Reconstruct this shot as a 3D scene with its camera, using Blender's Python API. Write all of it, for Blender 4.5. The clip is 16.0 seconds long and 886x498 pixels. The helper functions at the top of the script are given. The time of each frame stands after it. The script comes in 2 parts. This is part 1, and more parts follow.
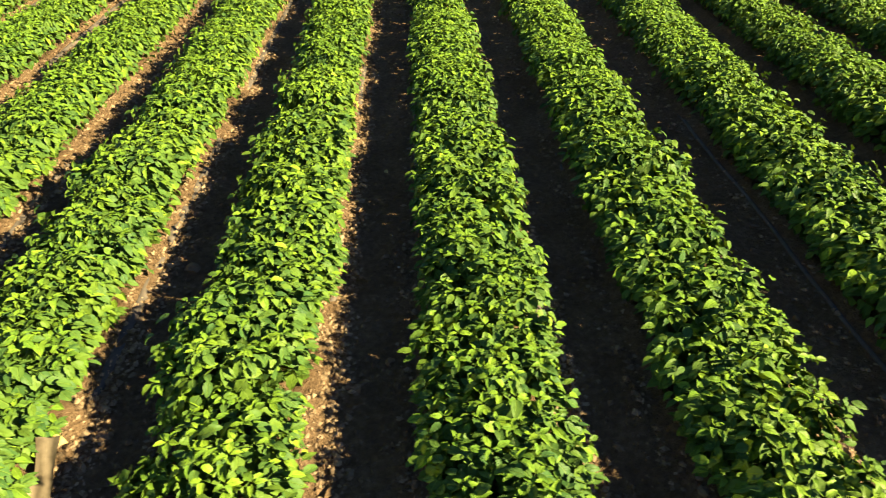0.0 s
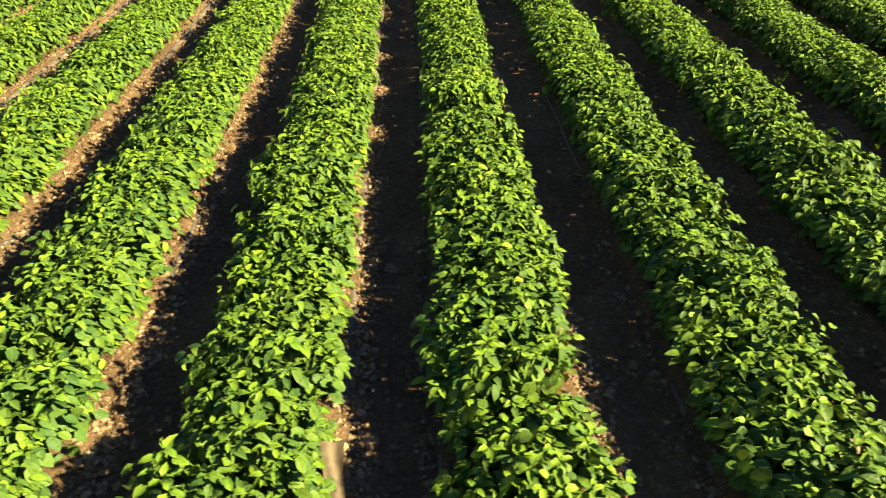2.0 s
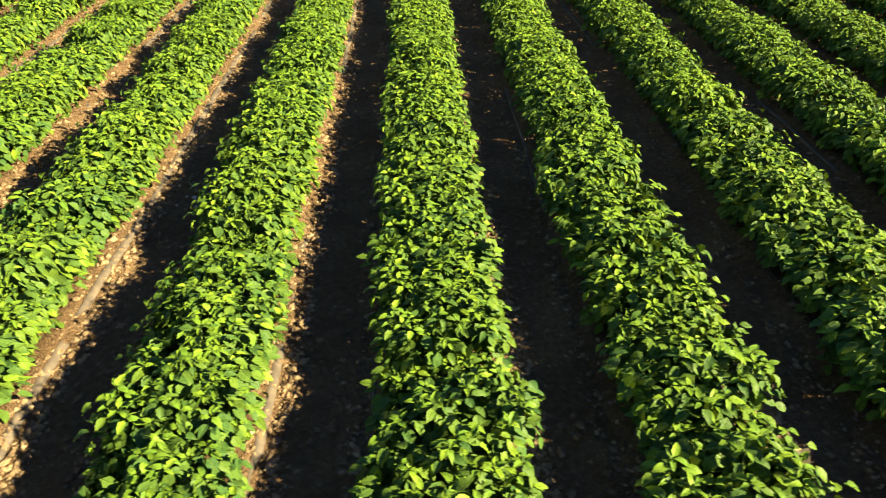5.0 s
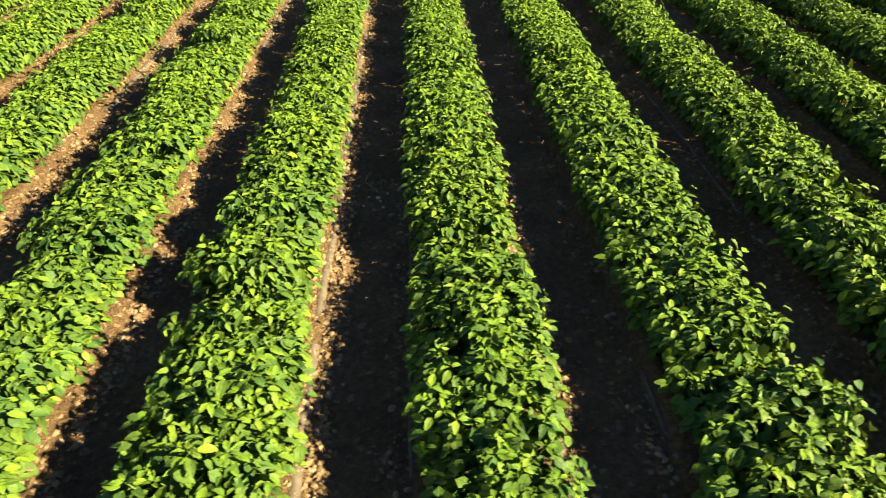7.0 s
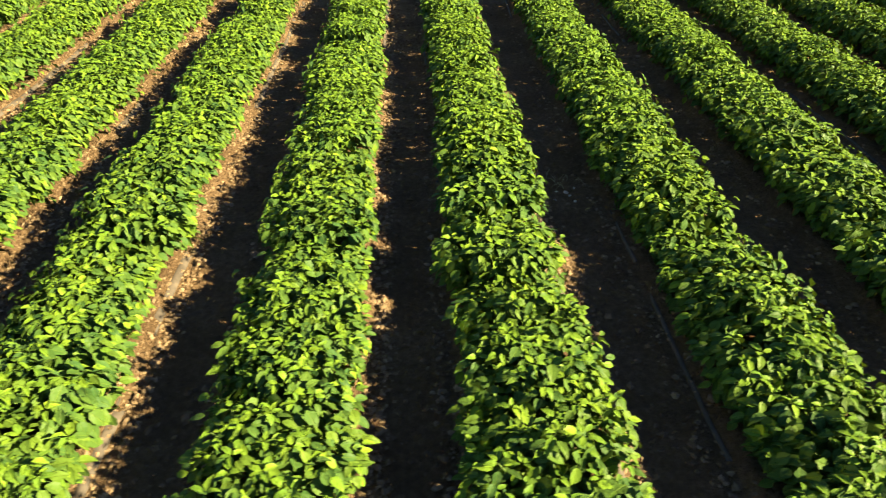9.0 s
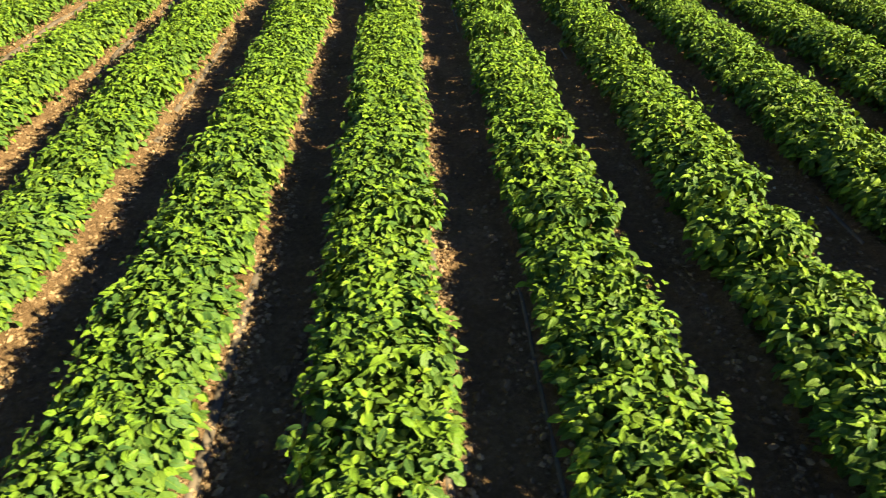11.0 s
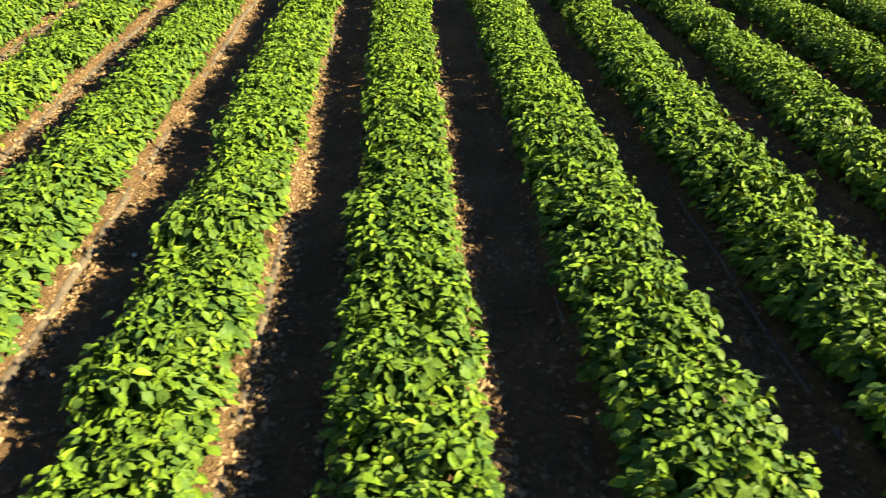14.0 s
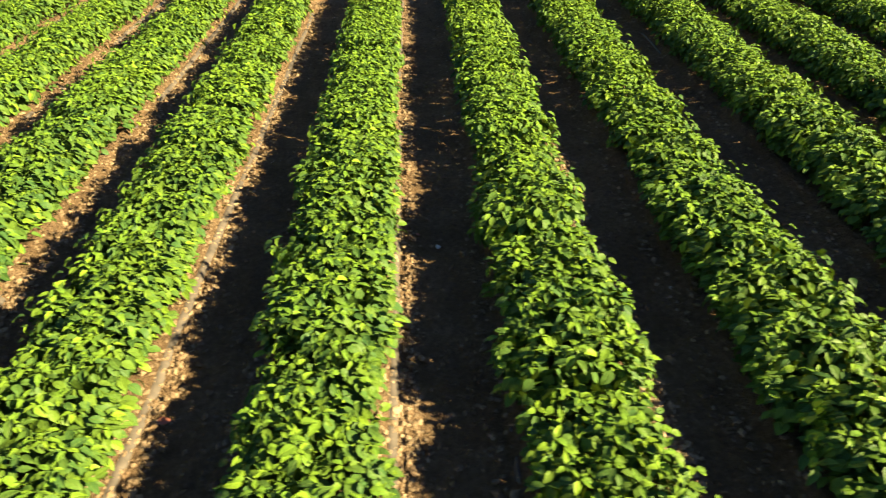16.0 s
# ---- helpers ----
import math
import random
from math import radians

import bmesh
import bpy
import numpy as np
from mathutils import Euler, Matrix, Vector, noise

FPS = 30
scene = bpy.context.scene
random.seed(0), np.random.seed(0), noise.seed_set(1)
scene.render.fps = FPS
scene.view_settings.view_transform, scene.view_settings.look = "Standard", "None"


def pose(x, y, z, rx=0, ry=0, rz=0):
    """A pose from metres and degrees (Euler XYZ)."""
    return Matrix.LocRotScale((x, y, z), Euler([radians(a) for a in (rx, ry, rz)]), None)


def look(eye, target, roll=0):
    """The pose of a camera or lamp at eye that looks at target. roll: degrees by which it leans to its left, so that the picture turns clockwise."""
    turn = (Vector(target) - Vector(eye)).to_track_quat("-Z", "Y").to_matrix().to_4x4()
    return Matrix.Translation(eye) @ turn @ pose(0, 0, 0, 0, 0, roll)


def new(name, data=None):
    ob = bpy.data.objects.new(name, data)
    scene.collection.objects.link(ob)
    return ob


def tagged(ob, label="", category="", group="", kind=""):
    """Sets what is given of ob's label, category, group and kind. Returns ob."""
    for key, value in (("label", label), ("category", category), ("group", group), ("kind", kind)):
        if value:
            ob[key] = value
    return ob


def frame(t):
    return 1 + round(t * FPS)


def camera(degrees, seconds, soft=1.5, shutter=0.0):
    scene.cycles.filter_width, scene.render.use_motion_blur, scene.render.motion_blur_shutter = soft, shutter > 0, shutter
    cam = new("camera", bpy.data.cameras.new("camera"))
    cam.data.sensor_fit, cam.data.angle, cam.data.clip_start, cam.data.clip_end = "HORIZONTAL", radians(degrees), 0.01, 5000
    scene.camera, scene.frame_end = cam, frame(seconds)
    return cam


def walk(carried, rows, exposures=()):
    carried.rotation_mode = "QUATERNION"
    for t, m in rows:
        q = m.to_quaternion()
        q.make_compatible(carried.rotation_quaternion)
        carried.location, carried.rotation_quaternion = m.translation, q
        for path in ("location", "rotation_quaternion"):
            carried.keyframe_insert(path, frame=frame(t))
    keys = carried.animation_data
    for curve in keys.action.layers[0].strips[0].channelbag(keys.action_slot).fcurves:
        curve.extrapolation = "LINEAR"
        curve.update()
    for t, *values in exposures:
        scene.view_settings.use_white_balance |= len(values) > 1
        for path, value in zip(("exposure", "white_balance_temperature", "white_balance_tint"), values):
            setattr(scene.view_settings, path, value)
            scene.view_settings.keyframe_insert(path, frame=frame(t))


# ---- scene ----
PATH = [
    (0, (0.739, 1.676, 3.108), (0.792, 3.227, 1.846), -1.5),
    (0.5, (0.367, 1.718, 3.106), (0.413, 3.269, 1.844), -1.5),
    (1, (-0.048, 1.771, 3.106), (0.003, 3.321, 1.842), -1.4),
    (1.5, (-0.466, 1.783, 3.099), (-0.411, 3.335, 1.839), -1.4),
    (2, (-0.89, 1.805, 3.083), (-0.832, 3.361, 1.828), -1.3),
    (2.5, (-1.325, 1.843, 3.084), (-1.267, 3.399, 1.829), -1.4),
    (3, (-1.756, 1.873, 3.1), (-1.695, 3.427, 1.842), -1.3),
    (3.5, (-2.174, 1.895, 3.107), (-2.111, 3.449, 1.85), -1.2),
    (4, (-2.597, 1.924, 3.095), (-2.531, 3.482, 1.842), -1.0),
    (6.5, (-4.741, 2.051, 3.121), (-4.678, 3.614, 1.875), -0.9),
    (7, (-5.212, 2.067, 3.117), (-5.141, 3.631, 1.873), -0.8),
    (7.5, (-5.671, 2.064, 3.116), (-5.594, 3.631, 1.875), -0.6),
    (8, (-6.108, 2.083, 3.111), (-6.022, 3.652, 1.873), -0.4),
    (8.5, (-6.566, 2.083, 3.101), (-6.479, 3.654, 1.867), -0.3),
    (9, (-7.061, 2.069, 3.089), (-6.978, 3.641, 1.855), -0.4),
    (11.5, (-9.571, 1.89, 3.156), (-9.494, 3.458, 1.917), -0.6),
    (12, (-10.061, 1.918, 3.142), (-9.984, 3.484, 1.901), -0.6),
    (12.5, (-10.613, 1.934, 3.148), (-10.528, 3.497, 1.903), -0.4),
    (13, (-11.199, 1.927, 3.139), (-11.106, 3.491, 1.896), -0.2),
    (13.5, (-11.769, 1.879, 3.134), (-11.671, 3.445, 1.893), -0.1),
    (14, (-12.371, 1.856, 3.115), (-12.27, 3.425, 1.879), -0.0),
    (14.5, (-12.98, 1.851, 3.098), (-12.886, 3.42, 1.863), -0.2),
    (15, (-13.57, 1.837, 3.116), (-13.495, 3.404, 1.876), -0.8),
    (15.5, (-14.189, 1.851, 3.144), (-14.128, 3.412, 1.896), -1.1),
    (16, (-14.815, 1.861, 3.101), (-14.765, 3.442, 1.876), -1.7),
]
cam = camera(74.0, 16.0, soft=1.0, shutter=0.4)
walk(cam, [(t, look(eye, target, roll)) for t, eye, target, roll in PATH], exposures=[(0.0, 2.45), (16.0, 2.45)])

# ---- light: one low sun from the side, and the clear sky ----
SUN_UP, SUN_TURN = 26.5, -18.0          # elevation; turn from +x towards +y
world = bpy.data.worlds.new("sky")
scene.world = world
world.use_nodes = True
wt = world.node_tree
wt.nodes.clear()
sky = wt.nodes.new("ShaderNodeTexSky")
sky.sky_type = "NISHITA"
sky.sun_disc = False
sky.ozone_density, sky.dust_density = 5.0, 0.3
sky.sun_elevation = radians(SUN_UP)
sky.sun_rotation = radians(90 - SUN_TURN)
back = wt.nodes.new("ShaderNodeBackground")
back.inputs["Strength"].default_value = 0.024
wout = wt.nodes.new("ShaderNodeOutputWorld")
wt.links.new(sky.outputs[0], back.inputs["Color"])
wt.links.new(back.outputs[0], wout.inputs["Surface"])
sun_data = bpy.data.lights.new("sun", "SUN")
sun_data.energy, sun_data.angle, sun_data.color = 5.0, radians(1.5), (1.0, 0.83, 0.42)
sun = new("sun", sun_data)
su, st = radians(SUN_UP), radians(SUN_TURN)
to_sun = Vector((math.cos(su) * math.cos(st), math.cos(su) * math.sin(st), math.sin(su)))
sun.matrix_world = look(to_sun * 60, (0, 0, 0))

# ---- materials ----


def fresh(name):
    m = bpy.data.materials.new(name)
    m.use_nodes = True
    nt = m.node_tree
    nt.nodes.clear()
    return m, nt, nt.nodes, nt.links


def node(nt, kind, values=(), **props):
    n = nt.nodes.new(kind)
    for k, v in props.items():
        setattr(n, k, v)
    for k, v in dict(values).items():
        n.inputs[k].default_value = v
    return n


def ramp(nt, stops):
    n = nt.nodes.new("ShaderNodeValToRGB")
    e = n.color_ramp.elements
    while len(e) < len(stops):
        e.new(0.5)
    for el, (p, c) in zip(e, stops):
        el.position, el.color = p, (*c, 1)
    return n


def soil_material(name, stops, bump, clod=False):
    m, nt, ns, ln = fresh(name)
    out, bs = node(nt, "ShaderNodeOutputMaterial"), node(nt, "ShaderNodeBsdfPrincipled", {"Roughness": 0.95, "Specular IOR Level": 0.15})
    geo = node(nt, "ShaderNodeNewGeometry")
    big = node(nt, "ShaderNodeTexNoise", {"Scale": 1.7, "Detail": 4.0, "Roughness": 0.6})
    mid = node(nt, "ShaderNodeTexNoise", {"Scale": 22.0, "Detail": 6.0, "Roughness": 0.65})
    grain = node(nt, "ShaderNodeTexNoise", {"Scale": 160.0, "Detail": 3.0, "Roughness": 0.7})
    crumbs = node(nt, "ShaderNodeTexVoronoi", {"Scale": 45.0, "Randomness": 1.0}, feature="F1")
    warp = node(nt, "ShaderNodeMix", {"Factor": 0.06}, data_type="RGBA", blend_type="LINEAR_LIGHT")
    ln.new(geo.outputs["Position"], warp.inputs["A"])
    ln.new(mid.outputs["Color"], warp.inputs["B"])
    for t in (big, mid, grain):
        ln.new(geo.outputs["Position"], t.inputs["Vector"])
    ln.new(warp.outputs["Result"], crumbs.inputs["Vector"])
    mix = node(nt, "ShaderNodeMath", {1: 0.55}, operation="MULTIPLY")
    ln.new(mid.outputs[0], mix.inputs[0])
    add = node(nt, "ShaderNodeMath", {1: 0.45}, operation="MULTIPLY_ADD")
    ln.new(big.outputs[0], add.inputs[0])
    ln.new(mix.outputs[0], add.inputs[2])
    r = ramp(nt, stops)
    ln.new(add.outputs[0], r.inputs[0])
    tone = node(nt, "ShaderNodeHueSaturation")
    ln.new(r.outputs[0], tone.inputs["Color"])
    span = node(nt, "ShaderNodeMapRange", {"To Min": 0.65 if clod else 0.7, "To Max": 1.12 if clod else 1.3})
    ln.new(geo.outputs["Random Per Island"] if clod else grain.outputs[0], span.inputs["Value"])
    ln.new(span.outputs[0], tone.inputs["Value"])
    ln.new(tone.outputs[0], bs.inputs["Base Color"])
    h1 = node(nt, "ShaderNodeMath", {1: -0.6}, operation="MULTIPLY")
    ln.new(crumbs.outputs["Distance"], h1.inputs[0])
    h2 = node(nt, "ShaderNodeMath", {1: 0.25}, operation="MULTIPLY_ADD")
    ln.new(grain.outputs[0], h2.inputs[0])
    ln.new(h1.outputs[0], h2.inputs[2])
    h3 = node(nt, "ShaderNodeMath", {1: 0.8}, operation="MULTIPLY_ADD")
    ln.new(mid.outputs[0], h3.inputs[0])
    ln.new(h2.outputs[0], h3.inputs[2])
    bp = node(nt, "ShaderNodeBump", {"Strength": 1.0, "Distance": bump})
    ln.new(h3.outputs[0], bp.inputs["Height"])
    ln.new(bp.outputs[0], bs.inputs["Normal"])
    ln.new(bs.outputs[0], out.inputs["Surface"])
    return m


SOIL = soil_material("soil", [(0.28, (0.092, 0.055, 0.032)), (0.5, (0.190, 0.121, 0.072)), (0.72, (0.32, 0.215, 0.136))], 0.05)
# paler than SOIL: part of the sunlit banks' brightness sits in this colour
CLOD = soil_material("clod_soil", [(0.28, (0.15, 0.100, 0.064)), (0.5, (0.29, 0.203, 0.132)), (0.72, (0.44, 0.322, 0.220))], 0.008, True)

# darker copy of the clod soil, with furrow shade put into its colour
SHADED_CLOD = soil_material("shaded_clod_soil", [(0.28, (0.092, 0.056, 0.034)), (0.5, (0.190, 0.122, 0.075)), (0.72, (0.31, 0.21, 0.134))], 0.008, True)


def leaf_material(name, dark, light, through_colour, thin, rough):
    m, nt, ns, ln = fresh(name)
    out = node(nt, "ShaderNodeOutputMaterial")
    geo, info = node(nt, "ShaderNodeNewGeometry"), node(nt, "ShaderNodeObjectInfo")
    uv = node(nt, "ShaderNodeUVMap", uv_map="leaf")
    sep = node(nt, "ShaderNodeSeparateXYZ")
    ln.new(uv.outputs[0], sep.inputs[0])
    blend = node(nt, "ShaderNodeMath", {1: 0.75}, operation="MULTIPLY")
    ln.new(geo.outputs["Random Per Island"], blend.inputs[0])
    both = node(nt, "ShaderNodeMath", {1: 0.25}, operation="MULTIPLY_ADD")
    ln.new(info.outputs["Random"], both.inputs[0])
    ln.new(blend.outputs[0], both.inputs[2])
    r = ramp(nt, [(0.05, dark), (0.6, tuple((a + b) / 2 for a, b in zip(dark, light))), (0.95, light)])
    ln.new(both.outputs[0], r.inputs[0])
    # midrib and side veins, a little paler than the blade
    rib = node(nt, "ShaderNodeMath", {1: 0.5}, operation="SUBTRACT")
    ln.new(sep.outputs[0], rib.inputs[0])
    ab = node(nt, "ShaderNodeMath", operation="ABSOLUTE")
    ln.new(rib.outputs[0], ab.inputs[0])
    slant = node(nt, "ShaderNodeMath", {1: -0.55}, operation="MULTIPLY_ADD")
    ln.new(ab.outputs[0], slant.inputs[0])
    ln.new(sep.outputs[1], slant.inputs[2])
    wave = node(nt, "ShaderNodeMath", {1: 44.0}, operation="MULTIPLY")
    ln.new(slant.outputs[0], wave.inputs[0])
    sn = node(nt, "ShaderNodeMath", operation="SINE")
    ln.new(wave.outputs[0], sn.inputs[0])
    vein = node(nt, "ShaderNodeMapRange", {"From Min": 0.8, "From Max": 1.0, "To Max": 0.2})
    ln.new(sn.outputs[0], vein.inputs["Value"])
    mid = node(nt, "ShaderNodeMapRange", {"From Min": 0.045, "From Max": 0.015, "To Max": 0.6})
    ln.new(ab.outputs[0], mid.inputs["Value"])
    mx = node(nt, "ShaderNodeMath", operation="MAXIMUM")
    ln.new(vein.outputs[0], mx.inputs[0])
    ln.new(mid.outputs[0], mx.inputs[1])
    pale = node(nt, "ShaderNodeMix", data_type="RGBA")
    pale.inputs["B"].default_value = (light[0] * 1.35, light[1] * 1.25, light[2] * 1.6, 1)
    ln.new(mx.outputs[0], pale.inputs["Factor"])
    ln.new(r.outputs[0], pale.inputs["A"])
    blotch = node(nt, "ShaderNodeTexNoise", {"Scale": 42.0, "Detail": 2.0})
    ln.new(geo.outputs["Position"], blotch.inputs["Vector"])
    bspan = node(nt, "ShaderNodeMapRange", {"To Min": 0.8, "To Max": 1.2})
    ln.new(blotch.outputs[0], bspan.inputs["Value"])
    tone = node(nt, "ShaderNodeHueSaturation")
    ln.new(pale.outputs["Result"], tone.inputs["Color"])
    ln.new(bspan.outputs[0], tone.inputs["Value"])
    bs = node(nt, "ShaderNodeBsdfPrincipled", {"Roughness": rough, "Specular IOR Level": 0.12})
    ln.new(tone.outputs[0], bs.inputs["Base Color"])
    bp = node(nt, "ShaderNodeBump", {"Strength": 0.8, "Distance": 0.008})
    inv = node(nt, "ShaderNodeMath", {1: -1.0}, operation="MULTIPLY")
    ln.new(mx.outputs[0], inv.inputs[0])
    soft = node(nt, "ShaderNodeMath", {1: 0.8}, operation="MULTIPLY_ADD")
    ln.new(blotch.outputs[0], soft.inputs[0])
    ln.new(inv.outputs[0], soft.inputs[2])
    ln.new(soft.outputs[0], bp.inputs["Height"])
    ln.new(bp.outputs[0], bs.inputs["Normal"])
    tr = node(nt, "ShaderNodeBsdfTranslucent")
    tint = node(nt, "ShaderNodeMix", {"Factor": 0.55}, data_type="RGBA")
    tint.inputs["B"].default_value = (*through_colour, 1)
    ln.new(tone.outputs[0], tint.inputs["A"])
    ln.new(tint.outputs["Result"], tr.inputs["Color"])
    mixs = node(nt, "ShaderNodeMixShader", {0: thin})
    ln.new(bs.outputs[0], mixs.inputs[1])
    ln.new(tr.outputs[0], mixs.inputs[2])
    ln.new(mixs.outputs[0], out.inputs["Surface"])
    return m


LEAF = leaf_material("leaf_green", (0.035, 0.085, 0.025), (0.095, 0.157, 0.018), (0.40, 0.58, 0.012), 0.04, 0.48)
# paler green of young tips; also paints sunlit brightness on far and flank leaves
YOUNG_OR_LIT = leaf_material("leaf_young_or_lit", (0.082, 0.165, 0.020), (0.158, 0.252, 0.021), (0.46, 0.64, 0.012), 0.035, 0.46)


def plain_material(name, stops, rough, scale, bump=0.0, spec=0.4):
    m, nt, ns, ln = fresh(name)
    out, bs = node(nt, "ShaderNodeOutputMaterial"), node(nt, "ShaderNodeBsdfPrincipled", {"Specular IOR Level": spec})
    geo = node(nt, "ShaderNodeNewGeometry")
    n1 = node(nt, "ShaderNodeTexNoise", {"Scale": scale, "Detail": 6.0, "Roughness": 0.65})
    ln.new(geo.outputs["Position"], n1.inputs["Vector"])
    r = ramp(nt, stops)
    ln.new(n1.outputs[0], r.inputs[0])
    ln.new(r.outputs[0], bs.inputs["Base Color"])
    sp = node(nt, "ShaderNodeMapRange", {"To Min": rough - 0.12, "To Max": rough + 0.15})
    ln.new(n1.outputs[0], sp.inputs["Value"])
    ln.new(sp.outputs[0], bs.inputs["Roughness"])
    if bump:
        bp = node(nt, "ShaderNodeBump", {"Strength": 0.6, "Distance": bump})
        ln.new(n1.outputs[0], bp.inputs["Height"])
        ln.new(bp.outputs[0], bs.inputs["Normal"])
    ln.new(bs.outputs[0], out.inputs["Surface"])
    return m


FILM = plain_material("mulch_plastic", [(0.35, (0.062, 0.051, 0.046)), (0.55, (0.095, 0.078, 0.069)), (0.75, (0.15, 0.118, 0.094))], 0.66, 9.0, 0.004, 0.25)
STEM = plain_material("stem_green", [(0.3, (0.07, 0.13, 0.025)), (0.7, (0.14, 0.2, 0.05))], 0.55, 30.0, 0.001)
DRY = plain_material("dry_leaf", [(0.3, (0.34, 0.24, 0.08)), (0.7, (0.55, 0.42, 0.16))], 0.7, 25.0, 0.002)
STONE = plain_material("pale_stone", [(0.3, (0.34, 0.31, 0.28)), (0.7, (0.6, 0.57, 0.52))], 0.8, 60.0, 0.002)
STRAW = plain_material("straw", [(0.3, (0.28, 0.24, 0.13)), (0.7, (0.45, 0.4, 0.24))], 0.75, 40.0)

FLAP = plain_material("tan_plastic", [(0.35, (0.10, 0.077, 0.054)), (0.7, (0.17, 0.135, 0.096))], 0.5, 14.0, 0.003)
RED_LEAF = plain_material("red_leaf", [(0.3, (0.22, 0.06, 0.045)), (0.7, (0.38, 0.14, 0.09))], 0.7, 25.0, 0.002)
FALLEN = [(-16.57, 4.21, 0.09, RED_LEAF), (-14.9, 6.05, 0.06, RED_LEAF), (-5.45, 6.5, 0.07, DRY), (0.35, 6.8, 0.07, DRY)]

# ---- plan of the field: beds run along y, one every 1.5 m ----
PITCH = 1.507
BEDS = [-0.41 - PITCH * k for k in range(-7, 17)]    # centre lines
BEDS[5:18] = [2.55, 1.09, -0.41, -1.88, -3.355, -4.875, -6.41, -7.88, -9.41, -10.86, -12.43, -13.92, -15.52]
BEDS[18:] = [-17.11 - PITCH * k for k in range(6)]
CENTRES = np.array(BEDS)
Y0, Y1 = 2.4, 14.0                                    # stretch of the rows that is planted
LITTER = (-5.61, 6.82)                                # pale stones and dry weeds in a furrow
FLAP_AT = (-1.40, 3.70)                               # torn corner of the film
WHITE_STONES = [(-14.73, 5.9, 0.02), (0.95 - 0.45, 5.3, 0.012), (-12.95, 5.2, 0.012)]
BIG_CLODS = [(-1.17, 5.39, 0.05), (-1.26, 3.82, 0.045), (-10.04, 4.58, 0.05), (-1.0, 4.75, 0.035), (-8.55, 4.4, 0.04), (-2.6, 5.9, 0.04), (0.45, 4.3, 0.038), (-13.2, 4.5, 0.04)]
BULGES = [(2.91, 6.10), (-9.02, 4.27), (-14.30, 4.33), (-2.23, 6.28), (-14.38, 6.06), (-0.79, 4.27), (-2.93, 3.92), (-6.78, 5.38), (-8.92, 5.94), (-2.22, 3.41)]   # plants that stand out of their row
DIPS = [(-2.1, 3.86), (-3.4, 4.27), (-6.55, 5.96), (-6.39, 5.0), (-12.32, 6.42), (-14.01, 5.42), (-14.1, 3.9), (-4.96, 5.66), (-7.96, 7.28), (-7.81, 5.53)]   # low plants, shaded by their neighbours


def bed_start(x):
    """The outer beds come into view only farther on."""
    off = max(x - 3.9, -18.4 - x, 0)
    return Y0 + max(0, off) * 1.05


def hashed(ix, iy, seed):
    v = np.sin(ix * 127.1 + iy * 311.7 + seed * 74.7) * 43758.5453
    return v - np.floor(v)


def value_noise(x, y, seed):
    ix, iy = np.floor(x), np.floor(y)
    fx, fy = x - ix, y - iy
    fx, fy = fx * fx * (3 - 2 * fx), fy * fy * (3 - 2 * fy)
    a, b = hashed(ix, iy, seed), hashed(ix + 1, iy, seed)
    c, d = hashed(ix, iy + 1, seed), hashed(ix + 1, iy + 1, seed)
    return (a + (b - a) * fx) * (1 - fy) + (c + (d - c) * fx) * fy


def fbm(x, y, seed, octaves=3):
    total, amp = 0, 0.5
    for o in range(octaves):
        total = total + amp * value_noise(x * 2 ** o, y * 2 ** o, seed + o)
        amp *= 0.5
    return total / (1 - 0.5 ** octaves)


def bed_index(x):
    return np.clip(np.round((-0.41 - x) / PITCH) + 7, 0, len(BEDS) - 1).astype(int)


def across(x):
    """Distance from the nearest bed's centre line, signed."""
    return x - CENTRES[bed_index(x)]


def bed_profile(dx):
    s = np.clip((0.52 - np.abs(dx)) / 0.17, 0, 1)
    return 0.085 * s * s * (3 - 2 * s)


EXPOSED = [(-1.88, 1, 3.6, 7.6), (-0.41, 1, 4.9, 5.4), (2.55, -1, 5.2, 7.0), (-10.86, 1, 3.4, 4.9), (-6.41, 1, 3.7, 5.0), (-15.52, 1, 3.4, 8.2), (-9.41, -1, 4.4, 5.6), (-17.11, 1, 4.3, 6.5), (-13.92, 1, 4.2, 6.4)]   # bed, side, stretch where the film shows


def bare_film(x, y):
    """1 where the film's edge lies open, 0 where soil hides it; changes slowly along each bed."""
    row = bed_index(x)
    side = np.where(across(x) > 0, 0.0, 7.0)
    n = fbm(y * 0.55 + row * 5.3 + side, row * 3.1 + side, 61, 2)
    for bed, s, y0, y1 in EXPOSED:
        n = n + 0.2 * ((np.abs(x - bed - 0.45 * s) < 0.3) & (y > y0) & (y < y1))
    return np.clip((n - np.where(across(x) > 0, 0.5, 0.62) + 0.25 * (fbm(x * 14, y * 9, 71, 2) - 0.5)) / 0.05, 0, 1)


def ground_height(x, y):
    dx = across(x)
    ad = np.abs(dx)
    z = bed_profile(dx)
    strip = np.exp(-((ad - 0.53) / 0.05) ** 2)
    z = z + strip * (fbm(x * 9, y * 7, 3) - 0.15) * 0.055
    cover = np.clip(1 - np.abs(ad - 0.34) / 0.08, 0, 1)
    z = z + cover * (fbm(x * 3, y * 1.3, 11) - 0.32) * 0.06
    z = z + (fbm(x * 11, y * 11, 21) - 0.5) * np.where(np.abs(ad - 0.43) < 0.05, 0.012, 0.04) + (fbm(x * 1.4, y * 0.5, 31) - 0.5) * 0.02
    track = np.exp(-((ad - 0.75) / 0.10) ** 2)
    return z - track * 0.012


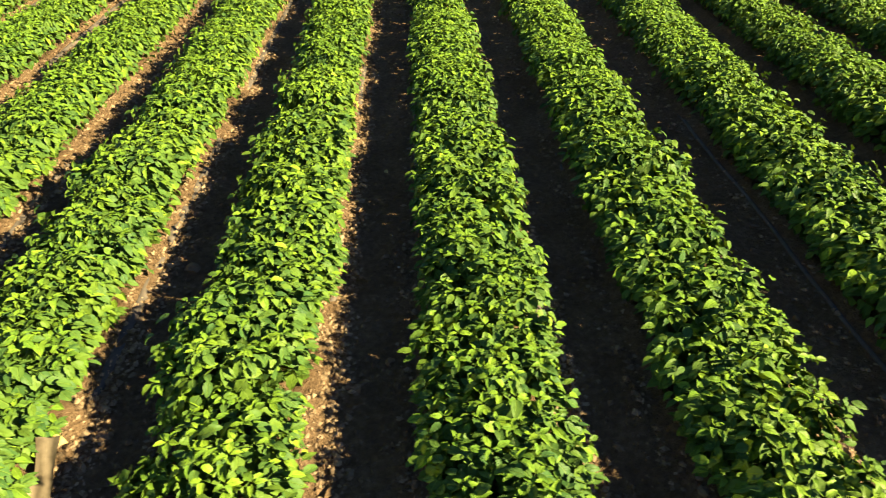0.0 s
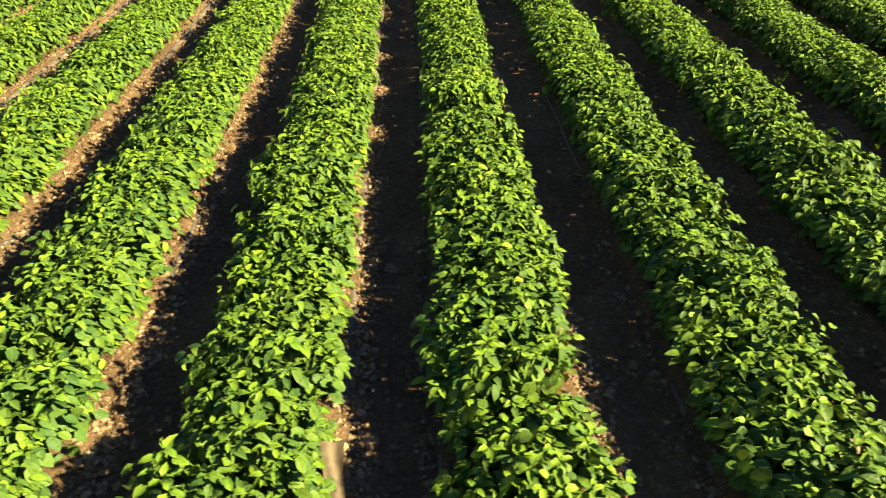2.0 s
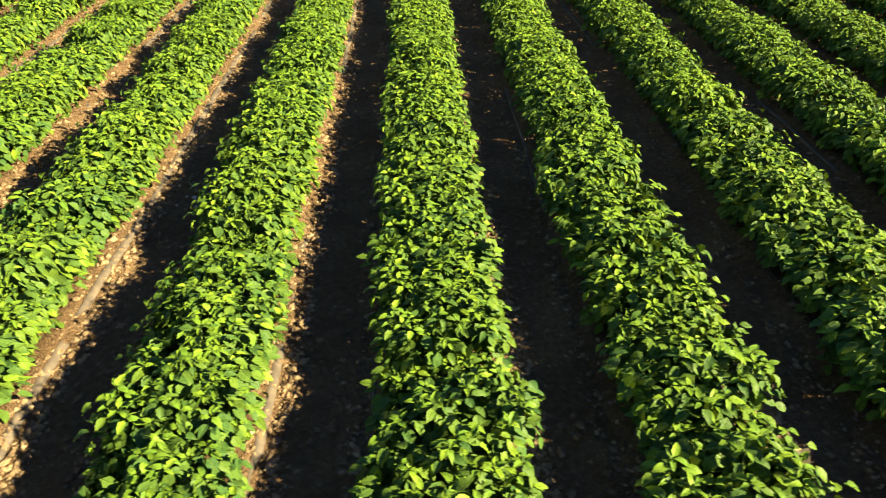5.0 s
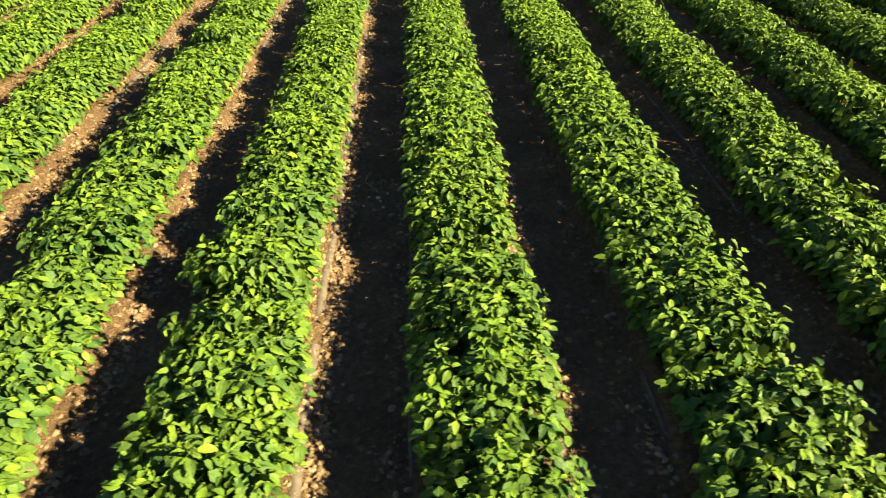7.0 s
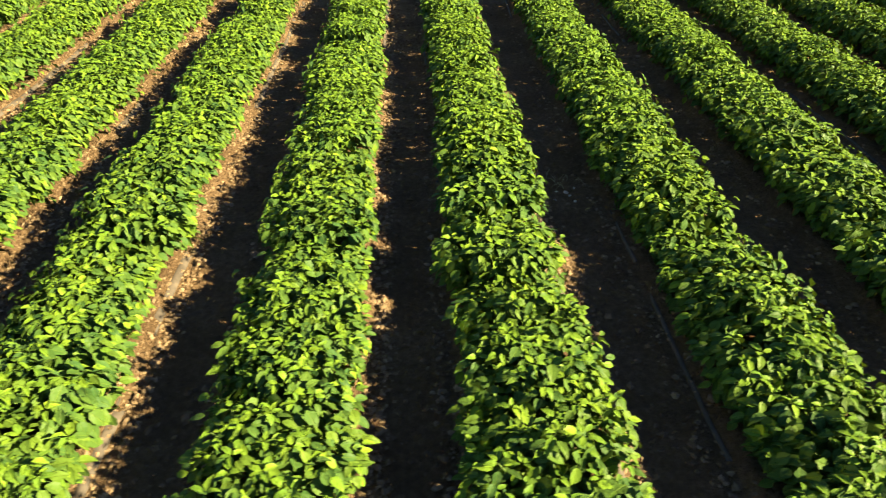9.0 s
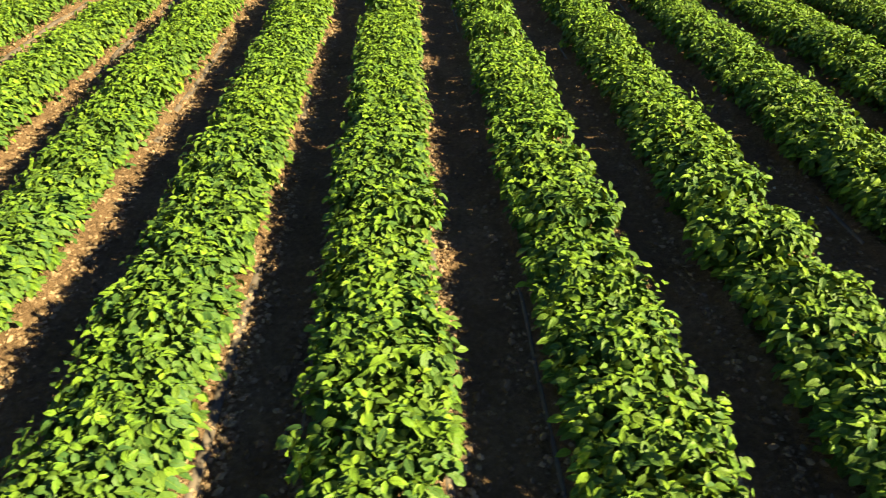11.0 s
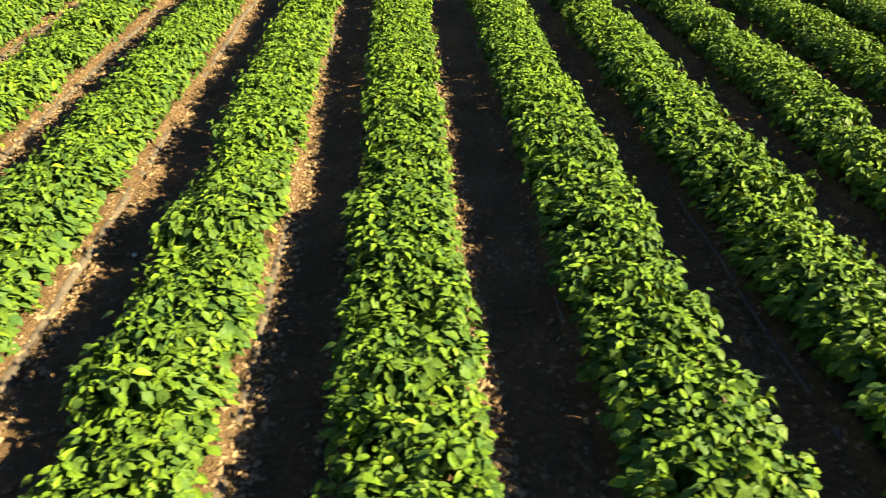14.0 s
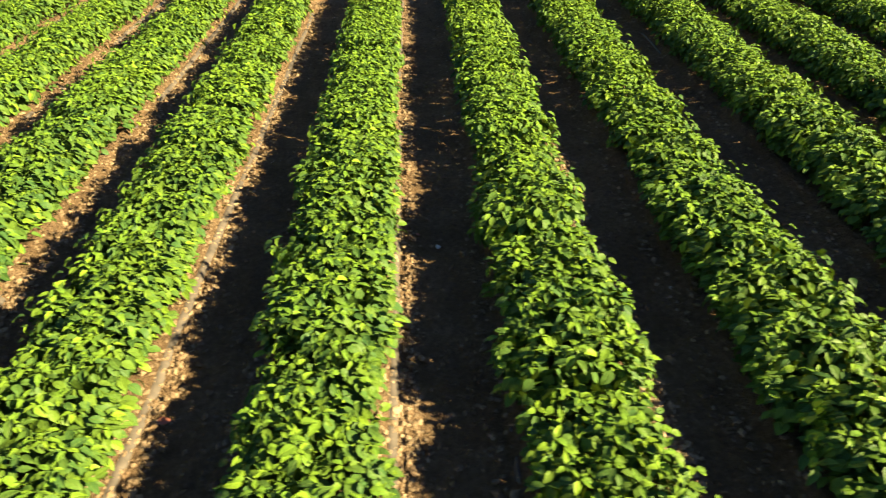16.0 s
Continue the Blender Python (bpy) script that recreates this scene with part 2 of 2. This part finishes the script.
def mesh_object(name, verts, faces, mats, parent=None, smooth=True, indices=None, uvs=None):
    me = bpy.data.meshes.new(name)
    me.from_pydata([tuple(v) for v in verts], [], faces)
    for m in mats:
        me.materials.append(m)
    if smooth:
        me.polygons.foreach_set("use_smooth", [True] * len(me.polygons))
    if indices is not None:
        me.polygons.foreach_set("material_index", indices)
    if uvs is not None:
        layer = me.uv_layers.new(name="leaf")
        loops = np.empty(len(me.loops), dtype=np.int32)
        me.loops.foreach_get("vertex_index", loops)
        layer.data.foreach_set("uv", np.asarray(uvs, dtype=np.float32)[loops].ravel())
    me.update()
    ob = new(name, me)
    ob.parent = parent
    return ob


# ---- ground: one sheet to the horizon ----
gx = np.concatenate([[-2500, -800, -250, -90, -45, -32], np.arange(-27.0, -19.0, 0.06), np.arange(-19.0, 5.0, 0.035), np.arange(5.0, 12.01, 0.06), [17, 30, 75, 235, 800, 2500]])
gy = np.concatenate([[-2500, -800, -250, -70, -20, -6, -1], np.arange(1.4, 3.2, 0.1), np.arange(3.2, 7.0, 0.05), np.arange(7.0, 9.4, 0.08), np.arange(9.4, 16.3, 0.3), [18, 26, 60, 200, 800, 2500]])
XX, YY = np.meshgrid(gx, gy)
ZZ = ground_height(XX, YY)
near = ((XX > -27.1) & (XX < 12.1) & (YY > 1.3) & (YY < 16.4))
ZZ = np.where(near, ZZ, 0.0)
nx, ny = len(gx), len(gy)
ii = (np.arange(ny - 1)[:, None] * nx + np.arange(nx - 1)[None, :]).ravel()
quads = np.stack([ii, ii + 1, ii + 1 + nx, ii + nx], 1).tolist()
ground = mesh_object("ground", np.stack([XX.ravel(), YY.ravel(), ZZ.ravel()], 1), quads, [SOIL])
tagged(ground, "bare brown crumbly soil of field with furrows", "soil", kind="structure")

# ---- plastic film over each bed ----


def mulch_film(cx, seed):
    ys = np.arange(bed_start(cx) - 0.3, Y1 + 0.2, 0.1)
    us = np.concatenate([[-1.0, -0.975, -0.95, -0.925, -0.8], np.linspace(-0.6, 0.6, 5), [0.78, 0.855, 0.90, 0.95, 1.0]])
    half_r = 0.465 + (fbm(ys * 0.9, ys * 0 + seed, 41) - 0.5) * 0.06
    half_l = 0.455 + (fbm(ys * 0.9, ys * 0 + seed, 47) - 0.5) * 0.06
    U, Yg = np.meshgrid(us, ys)
    X = cx + np.where(U > 0, U * half_r[:, None], U * half_l[:, None])
    open_edge = bare_film(X, Yg)
    Z = bed_profile(X - cx) + (fbm(X * 9 + seed, Yg * 4, 53) - 0.5) * 0.012
    Z = Z + (fbm(X * 1.4, Yg * 0.5, 31) - 0.5) * 0.02
    Z = Z + np.where((U > 0.87) | (U < -0.93), -0.024 + 0.033 * open_edge, -0.02)
    low = Z - 0.004
    n, k = X.size, len(us)
    V = np.concatenate([np.stack([X.ravel(), Yg.ravel(), Z.ravel()], 1), np.stack([X.ravel(), Yg.ravel(), low.ravel()], 1)])
    jj = (np.arange(len(ys) - 1)[:, None] * k + np.arange(k - 1)[None, :]).ravel()
    top = np.stack([jj, jj + 1, jj + 1 + k, jj + k], 1)
    edge_l = np.arange(len(ys) - 1) * k
    edge_r = edge_l + k - 1
    rims = np.concatenate([np.stack([edge_l, edge_l + k, edge_l + k + n, edge_l + n], 1), np.stack([edge_r, edge_r + n, edge_r + k + n, edge_r + k], 1)])
    ob = mesh_object("mulch_film", V, np.concatenate([top, rims]).tolist(), [FILM])
    return tagged(ob, "dusty grey-brown plastic mulch film over planted bed", "mulch film", "films over the beds")


for i, cx in enumerate(BEDS):
    mulch_film(cx, i * 3.7)

# ---- leaves ----
STATIONS = {4: ((0.11, 0.60), (0.32, 1.0), (0.60, 0.84), (0.83, 0.42)), 3: ((0.20, 0.84), (0.48, 1.0), (0.80, 0.50)), 2: ((0.34, 1.0), (0.72, 0.72)), 1: ((0.45, 1.0),)}


class Leaves:
    """Gathers leaf blades into one mesh."""

    def __init__(self):
        self.v, self.f, self.m, self.uv = [], [], [], []

    def add(self, base, azimuth, pitch, roll, length, width, curl, fold, mat=0, fine=3, rng=random):
        turn = Matrix.Rotation(azimuth, 3, "Z") @ Matrix.Rotation(-pitch, 3, "Y") @ Matrix.Rotation(roll, 3, "X")
        o = len(self.v)
        pts, uv = [(0, 0, 0)], [(0.5, 0.0)]
        side = rng.uniform(-0.12, 0.12)
        for s, w in STATIONS[fine]:
            hw = 0.5 * width * w
            drop = -curl * length * s * s
            lift = hw * fold
            sway = side * length * s * s
            wob = rng.uniform(-0.11, 0.11) * width
            pts += [(s * length, sway + hw, drop + lift + wob), (s * length, sway, drop), (s * length, sway - hw, drop + lift - wob)]
            uv += [(0.5 + 0.5 * w, s), (0.5, s), (0.5 - 0.5 * w, s)]
        pts.append((length * (1 - 0.12 * abs(curl)), side * length, -curl * length * 1.12))
        uv.append((0.5, 1.0))
        b = Vector(base)
        self.v += [tuple(b + turn @ Vector(p)) for p in pts]
        self.uv += uv
        faces = [(o, o + 2, o + 1), (o, o + 3, o + 2)]
        for i in range(fine - 1):
            p = o + 1 + 3 * i
            faces += [(p, p + 1, p + 4, p + 3), (p + 1, p + 2, p + 5, p + 4)]
        p, tip = o + 1 + 3 * (fine - 1), o + 1 + 3 * fine
        faces += [(p, p + 1, tip), (p + 1, p + 2, tip)]
        self.f += faces
        self.m += [mat] * len(faces)

    def mesh(self, name):
        ob = mesh_object(name, self.v, self.f, [LEAF, YOUNG_OR_LIT], None, True, self.m, self.uv)
        return ob


def tube(verts, faces, path, r0, r1, sides=5):
    o = len(verts)
    for i, p in enumerate(path):
        q = path[min(i + 1, len(path) - 1)]
        b = path[max(i - 1, 0)]
        d = (Vector(q) - Vector(b)).normalized()
        u = d.orthogonal().normalized()
        w = d.cross(u)
        r = r0 + (r1 - r0) * i / (len(path) - 1)
        for s in range(sides):
            a = 2 * math.pi * s / sides
            verts.append(tuple(Vector(p) + (u * math.cos(a) + w * math.sin(a)) * r))
    for i in range(len(path) - 1):
        for s in range(sides):
            a, b = o + i * sides + s, o + i * sides + (s + 1) % sides
            faces.append((a, b, b + sides, a + sides))


def canopy(x, tall):
    """Height of the leaf crown across the bed: a low dome, a little fuller on its sunny side."""
    return tall * (1.0 - (0.34 if x < 0 else 0.24) * (abs(x) / 0.38) ** 2.2)


def plant_meshes(seed, near_by):
    """Foliage and stems of one bushy plant, wider across the bed than along it."""
    rng = random.Random(seed)
    lv, sv, sf = Leaves(), [], []
    tall = rng.uniform(0.445, 0.475)
    blade = 4 if near_by else 3
    heads, tries = [], 0
    while len(heads) < 7 and tries < 400:
        tries += 1
        a, r = rng.uniform(0, 2 * math.pi), math.sqrt(rng.random())
        p = Vector((math.cos(a) * r * 0.37, math.sin(a) * r * 0.20, rng.uniform(-0.05, 0.02)))
        if all(math.hypot(p.x - q.x, p.y - q.y) > 0.165 for q in heads):
            heads.append(p)

    def relief(x, y):
        """Crown height with a dome over each branch head and a hollow between them."""
        d, q = min(((x - h.x) ** 2 + (y - h.y) ** 2, h.z) for h in heads)
        return canopy(x, tall) + q - (0.13 if near_by else 0.08) * min(d / 0.0225, 1.1)

    shoots, tries = [], 0
    while len(shoots) < (19 if near_by else 22) and tries < 900:
        tries += 1
        a, r = rng.uniform(0, 2 * math.pi), math.sqrt(rng.random())
        p = Vector((math.cos(a) * r * 0.39, math.sin(a) * r * 0.25, 0))
        if all((p - q).length > 0.076 for q in shoots):
            shoots.append(p)
    for k, p in enumerate(shoots):
        z = relief(p.x, p.y) + rng.uniform(-0.025, 0.02)
        tip = Vector((p.x, p.y, z))
        lean = Vector((p.x * 1.0 + rng.uniform(-0.2, 0.2), p.y * 0.9 + rng.uniform(-0.2, 0.2), 0.8)).normalized()
        if k < 4:
            tube(sv, sf, [(p.x * 0.1, p.y * 0.1, -0.03), (p.x * 0.3, p.y * 0.3, z * 0.35), (p.x * 0.75, p.y * 0.75, z * 0.7), tuple(tip)], 0.007, 0.003, 3)
        a = rng.uniform(0, 6.28)
        # far plants get more pale leaves: brightness of distant rows put into colour
        for i in range(12 if near_by else 10):
            a += 2.4 + rng.uniform(-0.35, 0.35)
            if i < 4:
                size, pitch, back_off, mat, fine = rng.uniform(0.045, 0.075), rng.uniform(-0.1, 0.7), 0.0, 1, 2
                reach = 0.006
            elif i < 8:
                size, pitch, back_off, mat, fine = rng.uniform(0.065, 0.092), rng.uniform(-0.5, 0.35), 0.02 + 0.007 * (i - 3), (1 if rng.random() < (0.3 if near_by else 0.8) else 0), blade
                reach = rng.uniform(0.018, 0.045)
            else:
                size, pitch, back_off, mat, fine = rng.uniform(0.075, 0.108), rng.uniform(-0.95, -0.05), 0.055 + 0.014 * (i - 8), (0 if near_by or rng.random() < 0.6 else 1), blade - 1
                reach = rng.uniform(0.035, 0.075)
            base = tip - lean * back_off + Vector((math.cos(a), math.sin(a), 0.3)) * reach
            lv.add(base, a, pitch, rng.uniform(-0.45, 0.45), size, size * rng.uniform(0.44, 0.57), rng.uniform(0.15, 0.6), rng.uniform(0.2, 0.75), mat, fine, rng)
    # hanging leaves on the two flanks
    sprays = [(1 if j % 2 else -1, rng.uniform(-0.2, 0.2), rng.uniform(0.15, 0.36)) for j in range(10)]
    for i in range(90 if near_by else 70):
        s, cy, cz = sprays[i % 10]
        y, z = rng.gauss(cy, 0.045), max(rng.gauss(cz, 0.04), 0.09)
        x = s * rng.uniform(0.30, 0.41) * (1 - 3.0 * cy * cy)
        a = (0 if s > 0 else math.pi) + rng.uniform(-1.2, 1.2)
        size = rng.uniform(0.065, 0.10)
        # a quarter in the paler green, which paints the flanks' sunlit look
        lv.add((x, y, z), a, rng.uniform(-1.1, 0.1), rng.uniform(-0.5, 0.5), size, size * rng.uniform(0.45, 0.58), rng.uniform(0.1, 0.5), rng.uniform(0.15, 0.6), (1 if rng.random() < 0.25 else 0), blade - 1, rng)
    # broad older leaves under the shoulders
    for i in range(120 if near_by else 80):
        s = 1 if i % 2 else -1
        x = s * rng.uniform(0.20, 0.33)
        z = canopy(x, tall) * rng.uniform(0.55, 0.92)
        size = rng.uniform(0.075, 0.105)
        lv.add((x, rng.uniform(-0.25, 0.25), z - 0.015), (0 if s > 0 else math.pi) + rng.uniform(-1.2, 1.2), rng.uniform(-1.1, -0.35), rng.uniform(-0.4, 0.4), size, size * rng.uniform(0.6, 0.68), rng.uniform(0.1, 0.35), 0.25, 0, 3 if near_by else 2, rng)
    # old leaves inside the bush, which close it against the light
    for i in range(300 if near_by else 200):
        a, r = rng.uniform(0, 6.28), math.sqrt(rng.random())
        x = math.cos(a) * r * 0.36
        z = (0.08 + 0.76 * rng.random() ** 0.75) * canopy(x, tall)
        size = rng.uniform(0.085, 0.115)
        lv.add((x, math.sin(a) * r * 0.30, z), rng.uniform(0, 6.28), rng.uniform(-1.3, -0.2), rng.uniform(-0.8, 0.8), size, size * rng.uniform(0.6, 0.72), rng.uniform(0.1, 0.3), 0.15, 0, 2 if near_by else 1, rng)
    spots = []
    for i in range(16):
        h = rng.choice(heads)
        x, y = h.x + rng.uniform(-0.09, 0.09), h.y + rng.uniform(-0.09, 0.09)
        spots.append((x, y, relief(x, y) - rng.uniform(0.0, 0.03)))
    return lv, (sv, sf), spots


VARIANTS = {True: [], False: []}
for near_by in (True, False):
    for s in range(14 if near_by else 9):
        lv, (sv, sf), spots = plant_meshes(100 + s + 50 * near_by, near_by)
        fo = lv.mesh("foliage")
        so = mesh_object("plant", sv, sf, [STEM])
        VARIANTS[near_by].append((fo.data, so.data, spots))
        bpy.data.objects.remove(fo)
        bpy.data.objects.remove(so)

BIG_LEAVES = []
for s in range(12):
    rng = random.Random(700 + s)
    lv = Leaves()
    size = rng.uniform(0.075, 0.112)
    lv.add((0, 0, 0), 0, rng.uniform(-0.6, 0.2), rng.uniform(-0.4, 0.4), size, size * rng.uniform(0.5, 0.62), rng.uniform(0.15, 0.5), rng.uniform(0.1, 0.5), 1 if s % 3 == 0 else 0, 4, rng)
    lo = lv.mesh("leaf")
    BIG_LEAVES.append(lo.data)
    bpy.data.objects.remove(lo)


def child(name, data, parent, x, y, z, rz, scale=(1, 1, 1)):
    ob = new(name, data)
    ob.parent = parent
    ob.location, ob.rotation_euler, ob.scale = (x, y, z), (0, 0, rz), scale
    return ob


def pepper_row(cx, seed):
    rng = random.Random(seed)
    row = new("pepper_row")
    row.location = (cx, 0, 0)
    tagged(row, "dense row of leafy green pepper plants on film-covered bed", "crop row", "rows of pepper plants")
    y = bed_start(cx) + rng.uniform(0, 0.3)
    while y < Y1:
        foliage, stem, spots = rng.choice(VARIANTS[y < 7.4 + rng.uniform(-0.8, 0.8)])
        sx, sz = rng.uniform(1.0, 1.13), rng.uniform(0.93, 1.09)
        if rng.random() < 0.07:
            sx, sz = sx * 0.9, sz * 0.82
        shift = rng.uniform(-0.03, 0.03)
        for bx, by in BULGES:
            if abs(bx - cx) < 0.6 and abs(by - y) < 0.19:
                sx, sz, shift = 1.13, 1.12, 0.06 if bx > cx else -0.06
        for bx, by in DIPS:
            if abs(bx - cx) < 0.6 and abs(by - y) < 0.19:
                sx, sz = 0.94, 0.74
        turn = rng.uniform(-0.4, 0.4)
        plant = child("plant", stem, row, shift + 0.005, y, 0.065, turn, (sx, rng.uniform(0.95, 1.12), sz))
        tagged(child("foliage", foliage, plant, 0, 0, 0, 0), kind="stuff")
        if y < 8.0 and -19.5 < cx < 5:
            for j in range(8):
                lx, ly, lz = spots[(j * 2 + rng.randrange(2)) % 16]
                child("leaf", BIG_LEAVES[rng.randrange(12)], plant, lx, ly, lz, rng.uniform(0, 6.28))
        y += rng.uniform(0.34, 0.42)
    return row


for i, cx in enumerate(BEDS):
    pepper_row(cx, 40 + i)

# ---- loose clods and crumbs along the beds ----


def lump(rng, detail):
    """A rough clod; detail 0 is an eight-sided crumb."""
    bm = bmesh.new()
    if detail:
        bmesh.ops.create_icosphere(bm, subdivisions=detail, radius=1.0)
    else:
        bmesh.ops.create_uvsphere(bm, u_segments=4, v_segments=2, radius=1.15)
    off = Vector((rng.uniform(0, 50), rng.uniform(0, 50), rng.uniform(0, 50)))
    sq = Vector((rng.uniform(0.75, 1.3), rng.uniform(0.75, 1.2), rng.uniform(0.45, 0.8)))
    for v in bm.verts:
        k = 1 + 0.6 * noise.noise(v.co * 1.5 + off) + 0.3 * noise.noise(v.co * 3.5 + off)
        v.co = Vector((v.co.x * sq.x, v.co.y * sq.y, v.co.z * sq.z)) * k
    vs = np.array([v.co for v in bm.verts])
    fs = np.array([[v.index for v in f.verts] for f in bm.faces])
    bm.free()
    return vs, fs


rng = random.Random(5)
SMALL = [lump(rng, 1) for _ in range(6)] + [lump(rng, 0) for _ in range(12)]


def scatter(name, count, kinds, sizes, places, seed, material=CLOD):
    r = np.random.RandomState(seed)
    vs, fs, o = [], [], 0
    for _ in range(count):
        x, y = places(r)
        v, f = kinds[r.randint(len(kinds))]
        s = sizes(r)
        a = r.uniform(0, 6.28)
        rot = np.array([[math.cos(a), -math.sin(a), 0], [math.sin(a), math.cos(a), 0], [0, 0, 1]])
        z = float(ground_height(np.array([x]), np.array([y]))[0])
        vs.append(v @ rot.T * s + np.array([x, y, z + s * 0.3]))
        fs.append(f + o)
        o += len(v)
    return mesh_object(name, np.concatenate(vs), np.concatenate(fs).tolist(), [material], None, False)


def bank_place(r):
    cx = BEDS[r.randint(4, 21)]
    y = bed_start(cx) + (Y1 - 0.4 - bed_start(cx)) * r.rand() ** 1.8
    side = 1 if r.rand() < 0.8 else -1
    d = r.normal(0.535, 0.04) if r.rand() < 0.58 else r.uniform(0.34, 0.5)
    return cx + side * d, y


def furrow_place(r):
    cx = BEDS[r.randint(len(BEDS))]
    return cx + 0.75 + r.uniform(-0.28, 0.28), bed_start(cx) + (Y1 - 0.4 - bed_start(cx)) * r.rand() ** 1.6


tagged(scatter("soil_crumbs", 38000, SMALL, lambda r: float(np.clip(r.lognormal(-4.55, 0.42), 0.006, 0.026)), bank_place, 11), "dry brown soil crumbs heaped along the bed edges", "soil crumbs", kind="stuff")
tagged(scatter("soil_crumbs", 32000, SMALL, lambda r: float(np.clip(r.lognormal(-4.5, 0.45), 0.006, 0.03)), furrow_place, 12, SHADED_CLOD), "scattered brown soil crumbs in the furrows", "soil crumbs", kind="stuff")
tagged(scatter("soil_clods", 9000, SMALL[:6], lambda r: float(np.clip(r.lognormal(-4.05, 0.25), 0.012, 0.03)), bank_place, 13), "rough dry brown soil clods beside the beds", "soil clods", kind="stuff")

# ---- single things lying in the field ----


def on_ground(x, y):
    return float(ground_height(np.array([x]), np.array([y]))[0])


def lump_thing(name, x, y, size, seed, material, label, category, group=""):
    r = random.Random(seed)
    v, f = lump(r, 2)
    ob = mesh_object(name, v * size, f.tolist(), [material], None, False)
    ob.location = (x, y, on_ground(x, y) + size * 0.28)
    return tagged(ob, label, category, group)


for i, (x, y, s) in enumerate(BIG_CLODS):
    lump_thing("soil_clod", x, y, s, 900 + i, SHADED_CLOD, "large rough brown soil clod lying in the furrow", "soil clod", "large clods in the furrows")

for i, (dx, dy, s) in enumerate([(0.0, 0.0, 0.022), (0.05, -0.16, 0.016), (-0.14, -0.14, 0.018), (0.02, -0.06, 0.014), (-0.09, 0.03, 0.012), (0.09, 0.06, 0.013)]):
    lump_thing("pale_stone", LITTER[0] + dx, LITTER[1] + dy, s, 950 + i, STONE, "small pale whitish stone on dark furrow soil", "stone", "pale stones in the furrow")
for i, (x, y, s) in enumerate(WHITE_STONES):
    lump_thing("pale_stone", x, y, s, 970 + i, STONE, "small pale whitish stone on dark furrow soil", "stone", "pale stones in the furrow")


def straw_wisp(x, y, turn, length, seed):
    r = random.Random(seed)
    vs, fs = [], []
    for k in range(4):
        a = turn + r.uniform(-0.7, 0.7)
        L = length * r.uniform(0.6, 1.0)
        h = r.uniform(0.02, 0.06)
        path = [(math.cos(a) * L * t, math.sin(a) * L * t, 0.004 + h * math.sin(math.pi * t)) for t in (0, 0.25, 0.5, 0.75, 1.0)]
        tube(vs, fs, path, 0.0032, 0.0014, 4)
    ob = mesh_object("weed_wisp", vs, fs, [STRAW])
    ob.location = (x, y, on_ground(x, y))
    return tagged(ob, "wispy dry grass weed lying on the soil", "weed", "dry weeds in the furrow")


for i in range(5):
    straw_wisp(LITTER[0] - 0.14 + 0.07 * i, LITTER[1] + 0.28 - 0.09 * (i % 3), 1.2 + 0.9 * i, 0.16 - 0.015 * i, 30 + i)


def fallen_leaf(x, y, z, turn, size, material, label, lift=0.0):
    lv = Leaves()
    lv.add((0, 0, 0), 0, lift, 0.25, size, size * 0.6, 0.18, 0.35, 0, 4, random.Random(int(abs(x) * 100)))
    ob = mesh_object("fallen_leaf", lv.v, lv.f, [material], None, True, None, lv.uv)
    ob.location, ob.rotation_euler = (x, y, z), (0, 0, turn)
    return tagged(ob, label, "leaf", "fallen leaves")


for i, (x, y, s, m) in enumerate(FALLEN):
    fallen_leaf(x, y, on_ground(x, y) + 0.015, 1.7 * i, s, m, "withered fallen leaf lying on the soil")


def film_flap(x, y):
    """A torn corner of the film, standing up against the plants."""
    nu, nv = 8, 10
    vs = []
    for side in (0, 1):
        for j in range(nv + 1):
            t = j / nv
            for i in range(nu + 1):
                u = i / nu - 0.5
                w = 0.14 * (0.8 + 0.2 * t)
                vs.append((u * w + 0.012 * math.sin(5 * t + 2 * u), -0.36 + 0.36 * t + 0.004 * side, 0.015 + 0.15 * t ** 1.7 + 0.035 * u * u + 0.006 * math.sin(9 * u + 4 * t) + 0.004 * side))
    fs, n = [], (nu + 1) * (nv + 1)
    for j in range(nv):
        for i in range(nu):
            a = j * (nu + 1) + i
            fs.append((a, a + 1, a + nu + 2, a + nu + 1))
            fs.append((n + a, n + a + nu + 1, n + a + nu + 2, n + a + 1))
    ob = mesh_object("torn_film_flap", vs, fs, [FLAP])
    ob.location = (x, y, on_ground(x, y))
    return tagged(ob, "torn tan plastic film corner lifted beside the plants", "film scrap")


film_flap(FLAP_AT[0] - 0.05, FLAP_AT[1])
fallen_leaf(FLAP_AT[0] - 0.07, FLAP_AT[1] + 0.01, on_ground(*FLAP_AT) + 0.175, -0.2, 0.105, DRY, "pale yellow leaf resting on torn film", -0.1)
